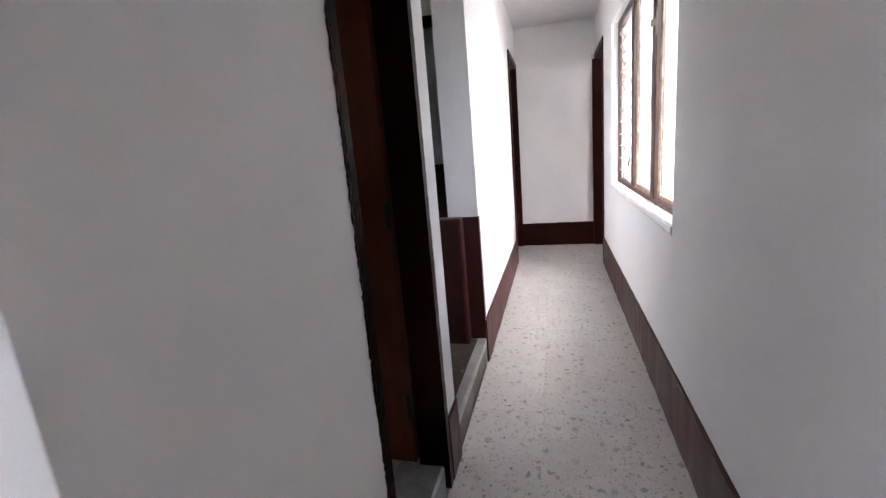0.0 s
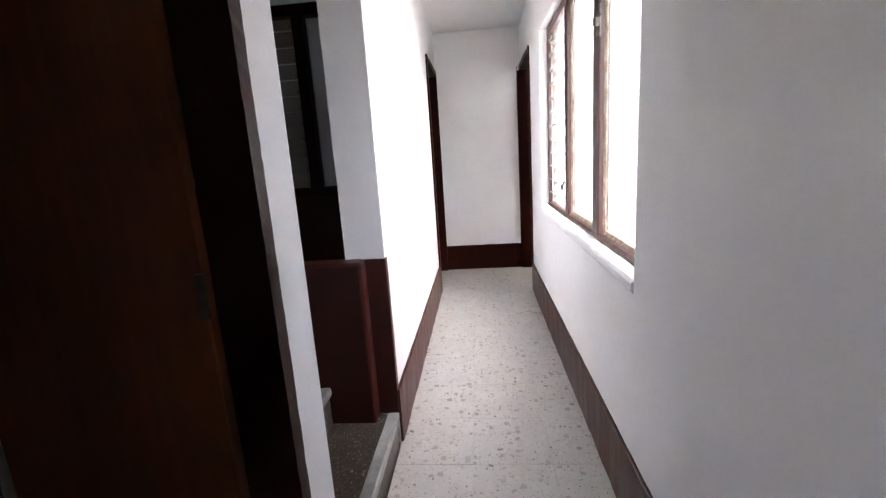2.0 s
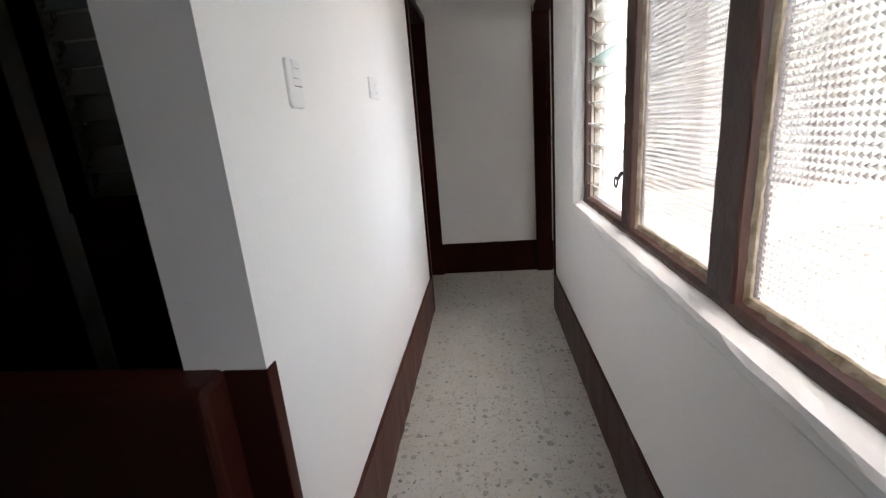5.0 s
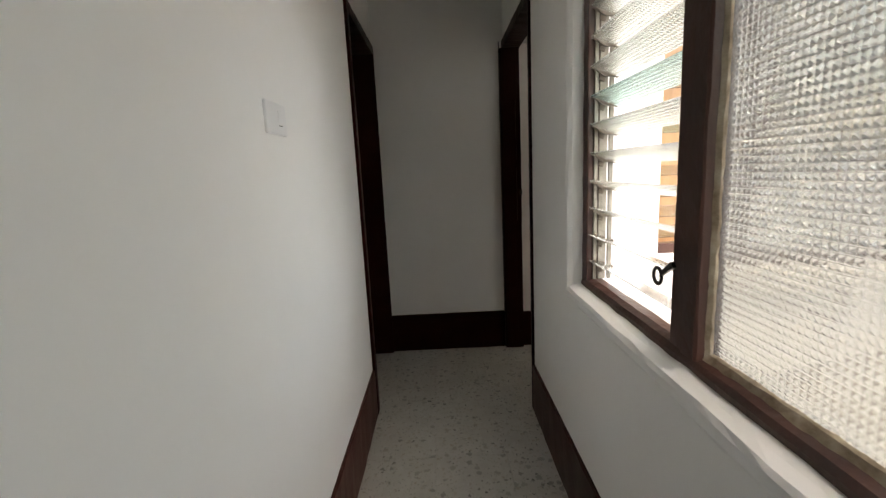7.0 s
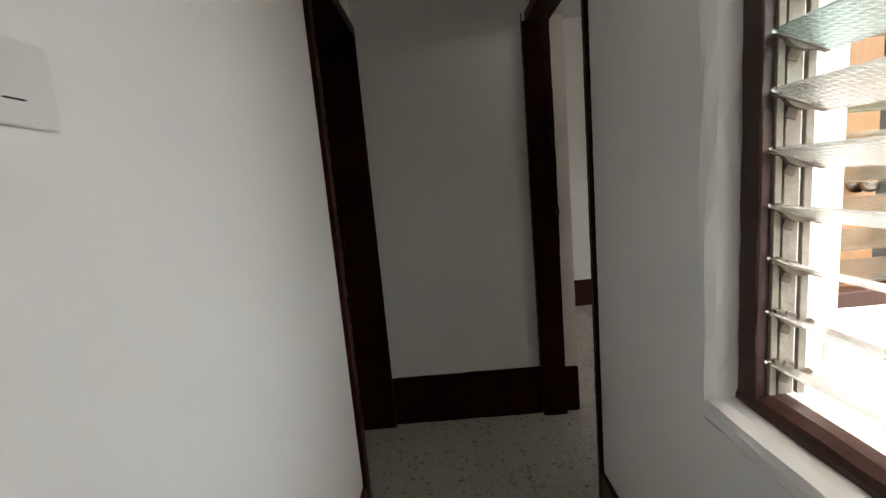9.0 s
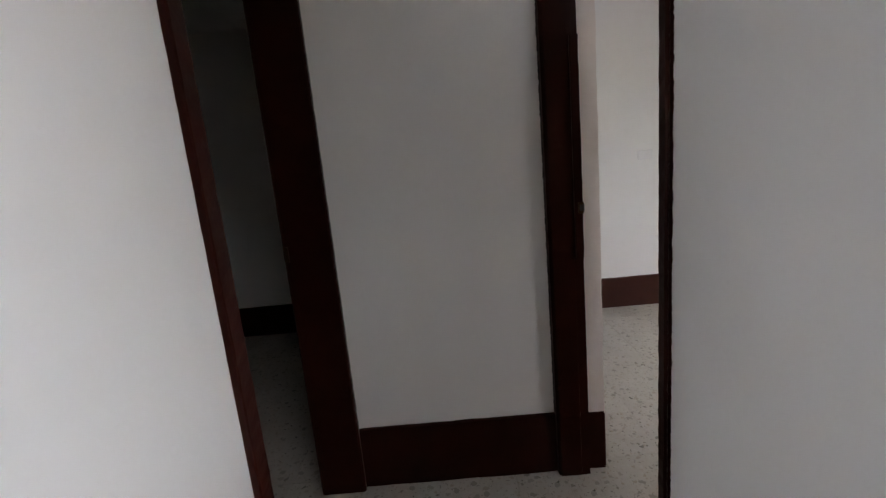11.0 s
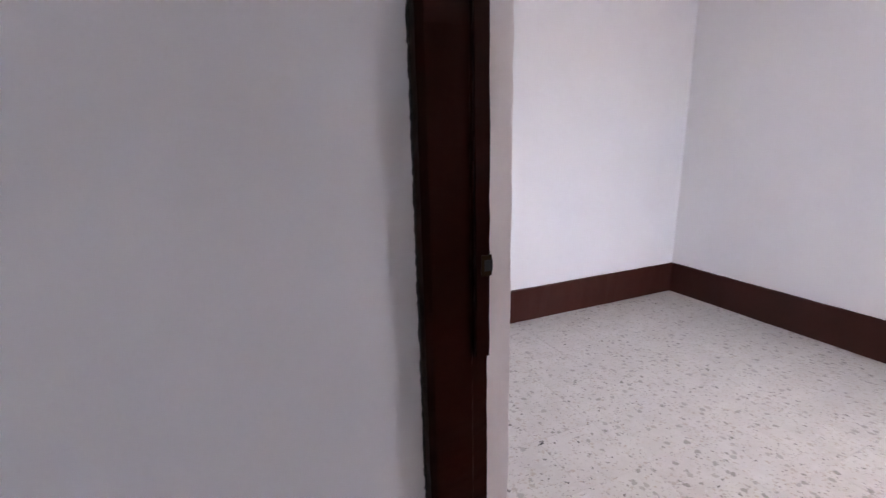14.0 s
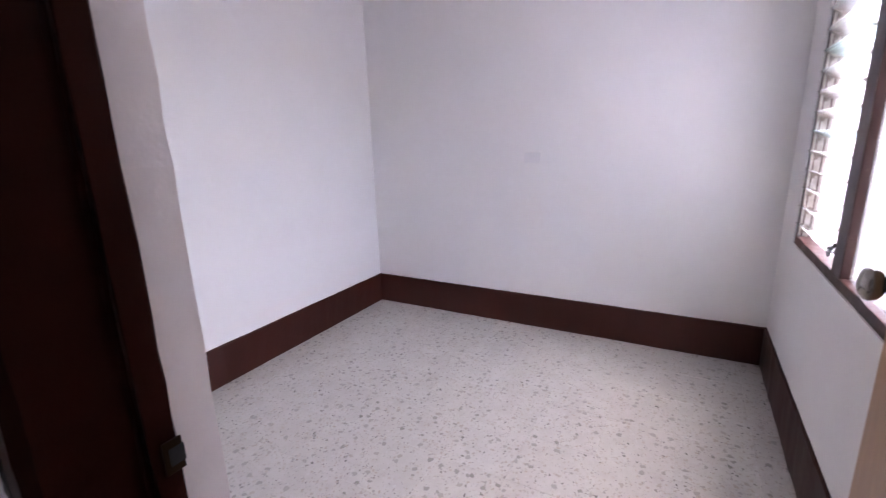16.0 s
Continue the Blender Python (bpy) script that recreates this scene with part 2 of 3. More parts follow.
TOPZ = 2.75
wall("wall_left", [(-TH, 0, 1.104, 1.75, -0.1, TOPZ), (-TH, 0, 1.75, 2.275, 2.12, TOPZ), (-TH, 0, 2.275, 2.437, -0.1, TOPZ),
                   (-TH, 0, 2.437, 3.265, 2.35, TOPZ), (-TH, 0, 3.265, 5.55, -0.1, TOPZ), (-TH, 0, 5.55, YE, 2.12, TOPZ)],
     "white painted corridor wall with doorways and a stair opening")
wall("wall_right", [(W, W + TH, -1.4, 2.835, -0.1, TOPZ), (W, W + TH, 2.835, 4.873, -0.1, 0.835), (W, W + TH, 2.835, 4.873, 2.10, TOPZ),
                    (W, W + TH, 4.873, 5.50, -0.1, TOPZ), (W, W + TH, 5.50, YE, 2.12, TOPZ)],
     "white painted corridor wall with a wide window opening")
wall("wall_end", [(LX1, RX0, YE, YE + 0.14, -0.1, TOPZ)], "white painted wall closing the corridor's end")
wall("wall_behind", [(-1.9, -1.2, -1.55, -1.4, -0.1, TOPZ), (-1.2, -0.6, -1.55, -1.4, -0.1, 1.3), (-1.2, -0.6, -1.55, -1.4, 2.1, TOPZ), (-0.6, W + TH, -1.55, -1.4, -0.1, TOPZ), (-1.9, -1.75, -1.4, 1.104, -0.1, TOPZ), (-1.9, -TH, 1.104, 1.25, -0.1, TOPZ)],
     "plain white wall with a window behind the corridor's start")
# bright room
wall("wall_room_north", [(RX0 - 0.15, RX1 + 0.15, RY1, RY1 + 0.15, -0.1, TOPZ)], "white painted wall of the empty room")
wall("wall_room_east", [(RX1, RX1 + 0.15, 5.05, RY1, -0.1, TOPZ)], "white painted wall of the empty room with an outlet")
wall("wall_room_west", [(RX0 - 0.15, RX0, YE + 0.14, RY1, -0.1, TOPZ)], "white painted wall beside the room's door")
WX0, WX1, WZ0, WZ1 = 1.31, 3.66, 0.89, 2.38
wall("wall_room_south", [(W + TH, WX0, 5.05, RY0, -0.1, TOPZ), (WX0, WX1, 5.05, RY0, -0.1, WZ0),
                         (WX0, WX1, 5.05, RY0, WZ1, TOPZ), (WX1, RX1, 5.05, RY0, -0.1, TOPZ)],
     "white plastered wall with a wide louvred window onto the light well")
# dark room
wall("wall_dark_room_north", [(LX0 - 0.15, RX0 - 0.15, LY1, LY1 + 0.15, -0.1, TOPZ)], "plain white wall of the unlit room")
wall("wall_dark_room_west", [(LX0 - 0.15, LX0, LY0 - 0.15, LY1, -0.1, TOPZ)], "plain white wall of the unlit room")
wall("wall_dark_room_south", [(LX0, LX1, LY0 - 0.15, LY0, -0.1, TOPZ)], "plain white wall of the unlit room")
wall("wall_dark_room_east", [(LX1, LX1 + 0.15, YE + 0.14, LY1, -0.1, TOPZ)], "plain white wall of the unlit room")
# bath behind the first door
wall("wall_bath", [(-1.75, -1.6, 1.25, 2.42, -0.1, TOPZ), (-1.75, -TH, 2.392, 2.437, -0.1, 4.4)], "plain wall of the small dark washroom")
# stairwell
SWY = 4.0
# dark brown stands in for the shade on this wall
wall("wall_stair_west", [(-1.9, -1.75, 2.42, SWY + 0.15, -0.1, 4.4)], "stairwell wall, its deep shade put into a dark brown colour", BROWN)
SX0, SX1, SZ0, SZ1 = -1.06, -0.20, 1.10, 2.13
wall("wall_stair_north", [(-1.75, SX0, SWY, SWY + 0.12, -0.1, 4.4), (SX0, SX1, SWY, SWY + 0.12, SZ1, 4.4), (SX1, -TH, SWY, SWY + 0.12, -0.1, 4.4)],
     "white painted stairwell wall round a louvred window")
box_low = wall("wall_stair_dado", [(SX0, SX1, SWY, SWY + 0.12, -0.1, SZ0)], "dark brown painted dado under the stair window", PARAPET)
wall("wall_stair_upper", [(-TH, 0.0, 2.3, SWY + 0.15, TOPZ, 4.4)], "plain wall of the upper stairwell")
# unseen enclosure, added to keep the light behind the stair window low
wall("wall_shaft", [(-1.9, -TH, 4.75, 4.9, -0.1, 4.4), (-1.9, -1.75, SWY + 0.15, 4.75, -0.1, 4.4), (-TH, -TH + 0.1, SWY + 0.15, 4.9, TOPZ, 4.4)],
     "unseen pale enclosure added behind the stair window to dim it", OUTSIDE)


def ceiling(name, x0, x1, y0, y1, z, label):
    return structure(box(name, x0, x1, y0, y1, z, z + 0.12, CEILING), label, "ceiling")


ceiling("ceiling_corridor", -TH, W + TH, -1.55, YE + 0.14, CEIL, "white painted corridor ceiling")
ceiling("ceiling_hall", -1.9, -TH, -1.55, 2.42, CEIL, "white painted ceiling beside the corridor")
ceiling("ceiling_room", W + TH, RX1 + 0.15, 4.90, RY1 + 0.15, CEIL + 0.20, "white painted ceiling of the empty room")
ceiling("ceiling_dark_room", LX0 - 0.15, LX1, LY0 - 0.15, LY1 + 0.15, CEIL, "plain ceiling of the unlit room")
ceiling("ceiling_dark_room_strip", LX1, RX0 - 0.15, YE + 0.14, LY1 + 0.15, CEIL + 0.02, "plain ceiling of the unlit room")
ceiling("ceiling_room_strip", RX0 - 0.15, W + TH, YE + 0.14, RY1 + 0.15, CEIL + 0.20, "white painted ceiling of the empty room")
ceiling("ceiling_stair", -1.9, 0.0, 2.42, SWY + 0.15, 4.4, "plain ceiling high above the stair")
# added slab; the slot left open sets how much sky gets in
ceiling("shaft_roof", -1.9, -TH, SWY + 0.15, 4.58, 4.4, "unseen slab added to cut the light behind the stair window")
ceiling("eave_corridor", W + TH, W + TH + 0.42, -1.55, 4.90, CEIL, "plain concrete eave over the corridor window")
# upper storey over the corridor, reached by the stair
wall("wall_upper_storey", [(W, W + TH, -1.55, YE + 0.14, TOPZ, 5.3)], "pale plastered outer wall of the upper storey", OUTSIDE)
structure(box("roof_slab", -1.9, W + TH + 0.25, -1.55, YE + 0.14, 5.3, 5.42, CONCRETE), "plain concrete roof slab over the upper storey", "roof")

# light well outside the corridor window
structure(box("ground", -60, 60, -60, 60, -0.30, -0.12, CONCRETE), "pale concrete ground of the light well", "ground")
wall("wall_well_east", [(4.6, 4.75, -1.55, 5.05, -0.12, 1.25)], "pale plastered wall across the light well", OUTSIDE)
wall("wall_well_south", [(W + TH, 4.6, -1.55, -1.4, -0.12, 1.6)], "pale plastered wall closing the light well", OUTSIDE)


# ---- baseboards ----
BH = 0.262


def skirting(name, runs, label, mat=BASE):
    """Painted plinths along walls. runs: axis, from, to, the wall face, the side it stands out to, its height."""
    bm = bmesh.new()
    for k, (axis, a0, a1, face, side, h) in enumerate(runs):
        out = face + side * 0.012
        prof = [(face - side * 0.004, -0.004), (out, -0.004), (out, h - 0.006), (out - side * 0.005, h), (face - side * 0.004, h)]
        add_bar(bm, prof, axis, a0, a1, 0.07, 0.0022, seed=k + len(name))
    return structure(mesh_object(name, bm, mat), label, "baseboard")


skirting("baseboard_corridor", [("y", 3.266, 5.50, 0, 1, BH), ("y", 2.292, 2.436, 0, 1, BH), ("y", 1.104, 1.730, 0, 1, BH), ("y", -1.4, 5.479, W, -1, BH)],
         "brown painted baseboard along the corridor")
# BROWN in place of BASE paints in the shade at the far end
skirting("baseboard_end", [("x", 0.0, 0.850, YE, -1, 0.275), ("x", 0.980, RX0 + 0.006, YE, -1, 0.262)], "brown baseboard at the corridor's end, shade painted in as darker brown", BROWN)
skirting("baseboard_room", [("x", RX0, RX1, RY1, -1, BH), ("y", RY0, RY1, RX1, -1, BH), ("x", RX0, RX1, RY0, 1, BH), ("y", YE, RY1, RX0, 1, BH)],
         "red-brown painted baseboard round the empty room")
# here too the darker enamel carries the unlit room's shade
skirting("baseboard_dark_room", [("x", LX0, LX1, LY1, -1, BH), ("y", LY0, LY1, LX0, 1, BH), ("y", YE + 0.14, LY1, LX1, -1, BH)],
         "brown baseboard in the unlit room, darkened in colour for its shade", BROWN)


# ---- doors ----
def jamb(name, prof, z1, parent, seed, z0=0.0, mat=BROWN):
    return bar(name, prof, "z", z0, z1, mat, 0.02, 0.0008, seed, parent)


# doorway to the bright room
door_2 = empty("door_2", "dark brown wooden door frame with its leaf standing open", "door", "structure")
# far post, standing proud of the end wall, with a rebate and a stop
jamb("jamb", [(0.850, YE + 0.002), (0.850, 6.347), (0.862, 6.334), (0.942, 6.331), (0.946, 6.333), (0.980, 6.335), (0.980, YE + 0.002)], DTOP - 0.05, door_2, 3)
jamb("jamb", [(0.868, 5.482), (0.872, 5.478), (0.985, 5.480), (0.985, 5.506), (0.945, 5.509), (0.868, 5.505)], DTOP - 0.05, door_2, 4)
bar("head", [(0.868, DTOP - 0.05), (0.985, DTOP - 0.05), (0.985, DTOP + 0.004), (0.868, DTOP)], "y", 5.480, YE, BROWN, 0.05, 0.0015, 5, door_2)
bar("stop", rect(0.948, 0.979, 6.320, 6.332, 0.002), "z", 0.95, 1.75, BROWN, 0.04, 0.001, 6, door_2)
box("strike_plate", 0.960, 0.9825, 6.3180, 6.321, 1.120, 1.162, BRASS, 0.001, door_2)
box("latch_hole", 0.966, 0.9832, 6.3172, 6.3185, 1.130, 1.152, BLACK, 0.0, door_2)
bar("paint_edge", [(0.8475, YE - 0.0005), (0.8475, 6.372), (0.853, 6.372), (0.853, YE - 0.0005)], "z", 0.27, DTOP, BLACK, 0.008, 0.0016, 18, door_2)
bar("paint_edge", [(0.873, 5.4745), (0.8792, 5.4745), (0.8792, 5.480), (0.873, 5.480)], "z", 0.0, DTOP, BROWN, 0.007, 0.0010, 19, door_2)
# the leaf, swung into the room
leaf = box("leaf", 0.0, 0.80, -0.020, 0.020, 0.02, 2.07, TANWOOD, 0.002, door_2)
leaf.matrix_local = pose(0.975, 5.502, 0, 0, 0, -2.6)


def knob_set(parent, x, z, y, side):
    """A round knob on its rose, on one face of a leaf."""
    bm = bmesh.new()
    prof = [(0.0, 0.031), (0.008, 0.031), (0.010, 0.012), (0.030, 0.011), (0.038, 0.024), (0.050, 0.029), (0.060, 0.026), (0.066, 0.012), (0.067, 0.0005)]
    n = 24
    rings = [[bm.verts.new((x + r * math.cos(6.28318 * k / n), y + side * d, z + r * math.sin(6.28318 * k / n))) for k in range(n)] for d, r in prof]
    for r0, r1 in zip(rings, rings[1:]):
        for k in range(n):
            bm.faces.new((r0[k], r0[(k + 1) % n], r1[(k + 1) % n], r1[k]))
    return mesh_object("knob", bm, STEEL, True, parent)


knob_set(leaf, 0.735, 1.225, 0.020, 1)
knob_set(leaf, 0.735, 1.225, -0.020, -1)

bm = bmesh.new()
add_bar(bm, [(0.9805, YE - 0.0045), (1.060, YE - 0.0045), (1.064, YE + 0.012), (1.056, YE + 0.06), (0.9805, YE + 0.03)], "z", 0.255, 2.12, 0.05, 0.002, 17)
structure(mesh_object("reveal_plaster", bm, PINKISH), "pinkish white painted reveal beside the door post", "trim")

# doorway to the dark room
door_3 = empty("door_3", "dark brown wooden frame of an open doorway", "door", "structure")
jamb("jamb", [(0.014, YE + 0.002), (0.018, 6.346), (0.012, 6.338), (-0.165, 6.338), (-0.172, 6.346), (-0.172, YE + 0.002)], DTOP - 0.05, door_3, 8)
jamb("jamb", [(0.014, 5.502), (0.016, 5.508), (0.014, 5.560), (-0.060, 5.562), (-0.064, 5.552), (-0.172, 5.552), (-0.172, 5.502)], DTOP - 0.05, door_3, 9)
bar("head", [(-0.172, DTOP - 0.05), (0.014, DTOP - 0.05), (0.014, DTOP + 0.004), (-0.172, DTOP + 0.002)], "y", 5.502, YE, BROWN, 0.05, 0.0015, 10, door_3)
box("strike_plate", -0.168, -0.150, 6.332, 6.339, 1.03, 1.09, BRASS, 0.001, door_3)

# first doorway: a washroom with its leaf swung inward
door_1 = empty("door_1", "brown painted narrow door frame with its leaf open", "door", "structure")
jamb("jamb", [(0.006, 1.731), (0.010, 1.753), (-0.172, 1.755), (-0.172, 1.731)], DTOP - 0.05, door_1, 12)
bar("paint_edge", [(0.0008, 1.723), (0.0045, 1.723), (0.0045, 1.735), (0.0008, 1.735)], "z", 0.26, DTOP - 0.05, BROWN, 0.008, 0.0018, 20, door_1)
jamb("jamb", [(0.008, 2.291), (0.010, 2.247), (-0.104, 2.245), (-0.108, 2.252), (-0.108, 2.291)], DTOP - 0.05, door_1, 13)
bar("head", [(-0.172, DTOP - 0.05), (0.010, DTOP - 0.05), (0.010, DTOP), (-0.172, DTOP)], "y", 1.705, 2.291, BROWN, 0.05, 0.0015, 14, door_1)
leaf_1 = box("leaf", 0.0, 0.55, -0.018, 0.018, 0.11, 2.07, WOOD, 0.002, door_1)
leaf_1.matrix_local = pose(-0.114, 2.252, 0, 0, 0, 178)
bar("threshold", rect(-0.19, -0.012, -0.05, 0.095, 0.008), "y", 1.745, 2.247, NOSING, 0.06, 0.001, 15, door_1)
for ob in [leaf_1]:
    for z in (0.35, 1.05, 1.85):
        cylinder("hinge", 0.009, 0.09, BLACK, Matrix.Translation((0.004, 0.022, z)), ob, 10)


# ---- the corridor window ----
def pressed_pane(name, axis, a0, a1, z0, z1, at, out, pitch=0.0140, depth=0.0030, parent=None, mat=GLASS):
    """A pane pressed with rows of small pyramids between thin ridges on the side 'out'; the other side is flat."""
    bm = bmesh.new()
    na, nz = max(1, round((a1 - a0) / pitch)), max(1, round((z1 - z0) / pitch))
    da, dz = (a1 - a0) / na, (z1 - z0) / nz

    def pt(a, z, d):
        return (at + out * d, a, z) if axis == "y" else (a, at + out * d, z)
    grid = [[bm.verts.new(pt(a0 + da * i, z0 + dz * j, 0.0004)) for j in range(nz + 1)] for i in range(na + 1)]
    for i in range(na):
        for j in range(nz):
            q = (grid[i][j], grid[i + 1][j], grid[i + 1][j + 1], grid[i][j + 1])
            inner = [bm.verts.new(pt(a0 + da * (i + u), z0 + dz * (j + v), 0.0)) for u, v in ((0.1, 0.1), (0.9, 0.1), (0.9, 0.9), (0.1, 0.9))]
            c = bm.verts.new(pt(a0 + da * (i + 0.5), z0 + dz * (j + 0.5), depth))
            for k in range(4):
                bm.faces.new((q[k], q[(k + 1) % 4], inner[(k + 1) % 4], inner[k]))
                bm.faces.new((inner[k], inner[(k + 1) % 4], c))
    back = [bm.verts.new(pt(a, z, -0.005)) for a, z in ((a0, z0), (a1, z0), (a1, z1), (a0, z1))]
    bm.faces.new(back).material_index = 1
    rim = [[grid[i][0] for i in range(na + 1)], [grid[na][j] for j in range(nz + 1)], [grid[i][nz] for i in range(na, -1, -1)], [grid[0][j] for j in range(nz, -1, -1)]]
    for k in range(4):
        bm.faces.new([back[k], *rim[k], back[(k + 1) % 4]]).material_index = 1
    ob = mesh_object(name, bm, [mat, GLASS_BACK], parent=parent)
    ob.visible_shadow = False
    return ob


def blade_mesh(length, width=0.104, thick=0.0042, ribs=True):
    """One louvre blade along x, flat in xy, ground edges, the underside pressed with small studs."""
    bm = bmesh.new()
    n, m = (int(length / 0.013), 8) if ribs else (1, 1)
    top = [[bm.verts.new((length * i / n, -width / 2 + width * j / m, thick / 2)) for j in range(m + 1)] for i in range(n + 1)]
    low = [[bm.verts.new((length * i / n, -width / 2 + width * j / m, -thick / 2)) for j in range(m + 1)] for i in range(n + 1)]
    for i in range(n):
        for j in range(m):
            bm.faces.new((top[i][j], top[i + 1][j], top[i + 1][j + 1], top[i][j + 1]))
            if ribs:
                c = bm.verts.new((length * (i + 0.5) / n, -width / 2 + width * (j + 0.5) / m, -thick / 2 - 0.0009))
                q = (low[i][j], low[i][j + 1], low[i + 1][j + 1], low[i + 1][j])
                for k in range(4):
                    bm.faces.new((q[k], q[(k + 1) % 4], c))
            else:
                bm.faces.new((low[i][j], low[i][j + 1], low[i + 1][j + 1], low[i + 1][j]))
    for i in range(n):
        bm.faces.new((top[i][0], low[i][0], low[i + 1][0], top[i + 1][0]))
        bm.faces.new((top[i + 1][m], low[i + 1][m], low[i][m], top[i][m]))
    for j in range(m):
        bm.faces.new((top[0][j + 1], low[0][j + 1], low[0][j], top[0][j]))
        bm.faces.new((top[n][j], low[n][j], low[n][j + 1], top[n][j + 1]))
    bmesh.ops.recalc_face_normals(bm, faces=bm.faces)
    me = bpy.data.meshes.new("louvre_blade")
    bm.to_mesh(me)
    bm.free()
    return me


def clip_mesh():
    """The cast holder that grips a blade's end: a curved claw and its pivot."""
    bm = bmesh.new()
    pts = []
    for k in range(9):
        a = radians(200 + 140 * k / 8)
        pts.append((0.040 * math.cos(a), 0.016 + 0.030 * math.sin(a)))
    for k in range(8, -1, -1):
        a = radians(200 + 140 * k / 8)
        pts.append((0.033 * math.cos(a), 0.016 + 0.020 * math.sin(a)))
    add_bar(bm, pts, "x", 0.0, 0.010, 0.01)
    add_box(bm, 0.0, 0.012, -0.046, 0.046, -0.0055, -0.003)
    add_box(bm, -0.004, 0.0, -0.010, 0.010, -0.030, 0.010, 0.002)
    bmesh.ops.recalc_face_normals(bm, faces=bm.faces)
    me = bpy.data.meshes.new("blade_clip")
    bm.to_mesh(me)
    bm.free()
    me.materials.append(ALLOY)
    return me


CLIP = clip_mesh()


def louvres(parent, place, length, zs, tilt, green=(), ribs=True, mat=None):
    """Blades along the local x of 'place' (local y points out of doors), their clips at both ends and the side channels."""
    clear, tinted = blade_mesh(length - 0.024, ribs=ribs), None
    tinted = clear.copy()
    clear.materials.append(mat or BLADE_CLEAR)
    tinted.materials.append(BLADE_GREEN)
    for k, z in enumerate(zs):
        b = new("louvre_blade", tinted if k in green else clear)
        b.parent, b.matrix_local = parent, place @ pose(0.012, 0, z, -tilt + 1.5 * math.sin(k * 2.3), 0, 0)
        b.visible_shadow = False
        for x, turn in ((0.006, 0), (length - 0.006, 180)):
            c = new("blade_clip", CLIP)
            c.parent, c.matrix_local = parent, place @ pose(x, 0, z, -tilt if not turn else tilt, 0, turn)
    for x in (-0.004, length + 0.004):
        bm = bmesh.new()
        add_box(bm, x - 0.005, x + 0.005, -0.030, -0.018, zs[0] - 0.055, zs[-1] + 0.06, 0.001)
        add_box(bm, x - 0.007, x + 0.002, -0.012, 0.014, zs[0] - 0.055, zs[-1] + 0.06, 0.001)
        add_box(bm, x - 0.005, x + 0.005, 0.020, 0.034, zs[0] - 0.055, zs[-1] + 0.06, 0.001)
        ch = mesh_object("side_channel", bm, CHANNEL, parent=parent)
        ch.matrix_local = place


def lever(parent, m):
    """The operating lever: a short arm with a ring at its end."""
    bm = bmesh.new()
    n, k2 = 20, 8
    for i in range(n):
        a0, a1 = 6.28318 * i / n, 6.28318 * (i + 1) / n
        q = []
        for a in (a0, a1):
            q.append([bm.verts.new(((0.019 + 0.005 * math.cos(6.28318 * j / k2)) * math.cos(a) - 0.062, 0.004 * math.sin(6.28318 * j / k2),
                                    (0.019 + 0.005 * math.cos(6.28318 * j / k2)) * math.sin(a) - 0.028)) for j in range(k2)])
        for j in range(k2):
            bm.faces.new((q[0][j], q[1][j], q[1][(j + 1) % k2], q[0][(j + 1) % k2]))
    bmesh.ops.remove_doubles(bm, verts=bm.verts, dist=1e-5)
    add_bar(bm, [(-0.005, 0.004), (0.005, 0.004), (0.005, 0.018), (-0.005, 0.018)], "x", -0.003, 0.003)
    arm = [(-0.048, -0.027), (-0.042, -0.012), (0.004, 0.020), (0.012, 0.008)]
    add_bar(bm, arm, "y", -0.004, 0.004, 0.01)
    ob = mesh_object("lever", bm, BLACK, parent=parent)
    ob.matrix_local = m
    return ob


FX0, FX1 = 0.925, 0.985         # depth of the frame in the wall
window_1 = empty("window_1", "brown framed window with pressed glass panes and glass louvres", "window", "structure")


def frame_bar(prof, axis, a0, a1, seed, name="frame"):
    return bar(name, prof, axis, a0, a1, FRAME, 0.06, 0.0013, seed, window_1)


frame_bar([(FX0 - 0.006, 0.84), (FX1, 0.84), (FX1, 0.902), (FX0 + 0.024, 0.908), (FX0 + 0.004, 0.900), (FX0 - 0.004, 0.888)], "y", 2.836, 4.832, 21)
frame_bar(rect(FX0, FX1, 2.05, 2.099), "y", 2.836, 4.832, 22)
frame_bar(rect(FX0, FX1, 2.836, 2.872), "z", 0.885, 2.052, 23)
frame_bar(rect(FX0, FX1, 4.782, 4.8325), "z", 0.885, 2.052, 24)
for k, (y0, y1) in enumerate(((3.43, 3.552), (4.098, 4.208))):
    c = (y0 + y1) / 2           # two posts with a groove between them
    frame_bar([(FX0 - 0.003, y0 + 0.004), (FX0 - 0.003, c - 0.004), (FX0 + 0.012, c - 0.003), (FX0 + 0.012, c + 0.002), (FX0 + 0.003, c + 0.004), (FX0 + 0.003, y1 - 0.004),
               (FX0 + 0.008, y1), (FX1, y1), (FX1, y0), (FX0 + 0.002, y0)], "z", 0.900, 2.052, 25 + k, "mullion")
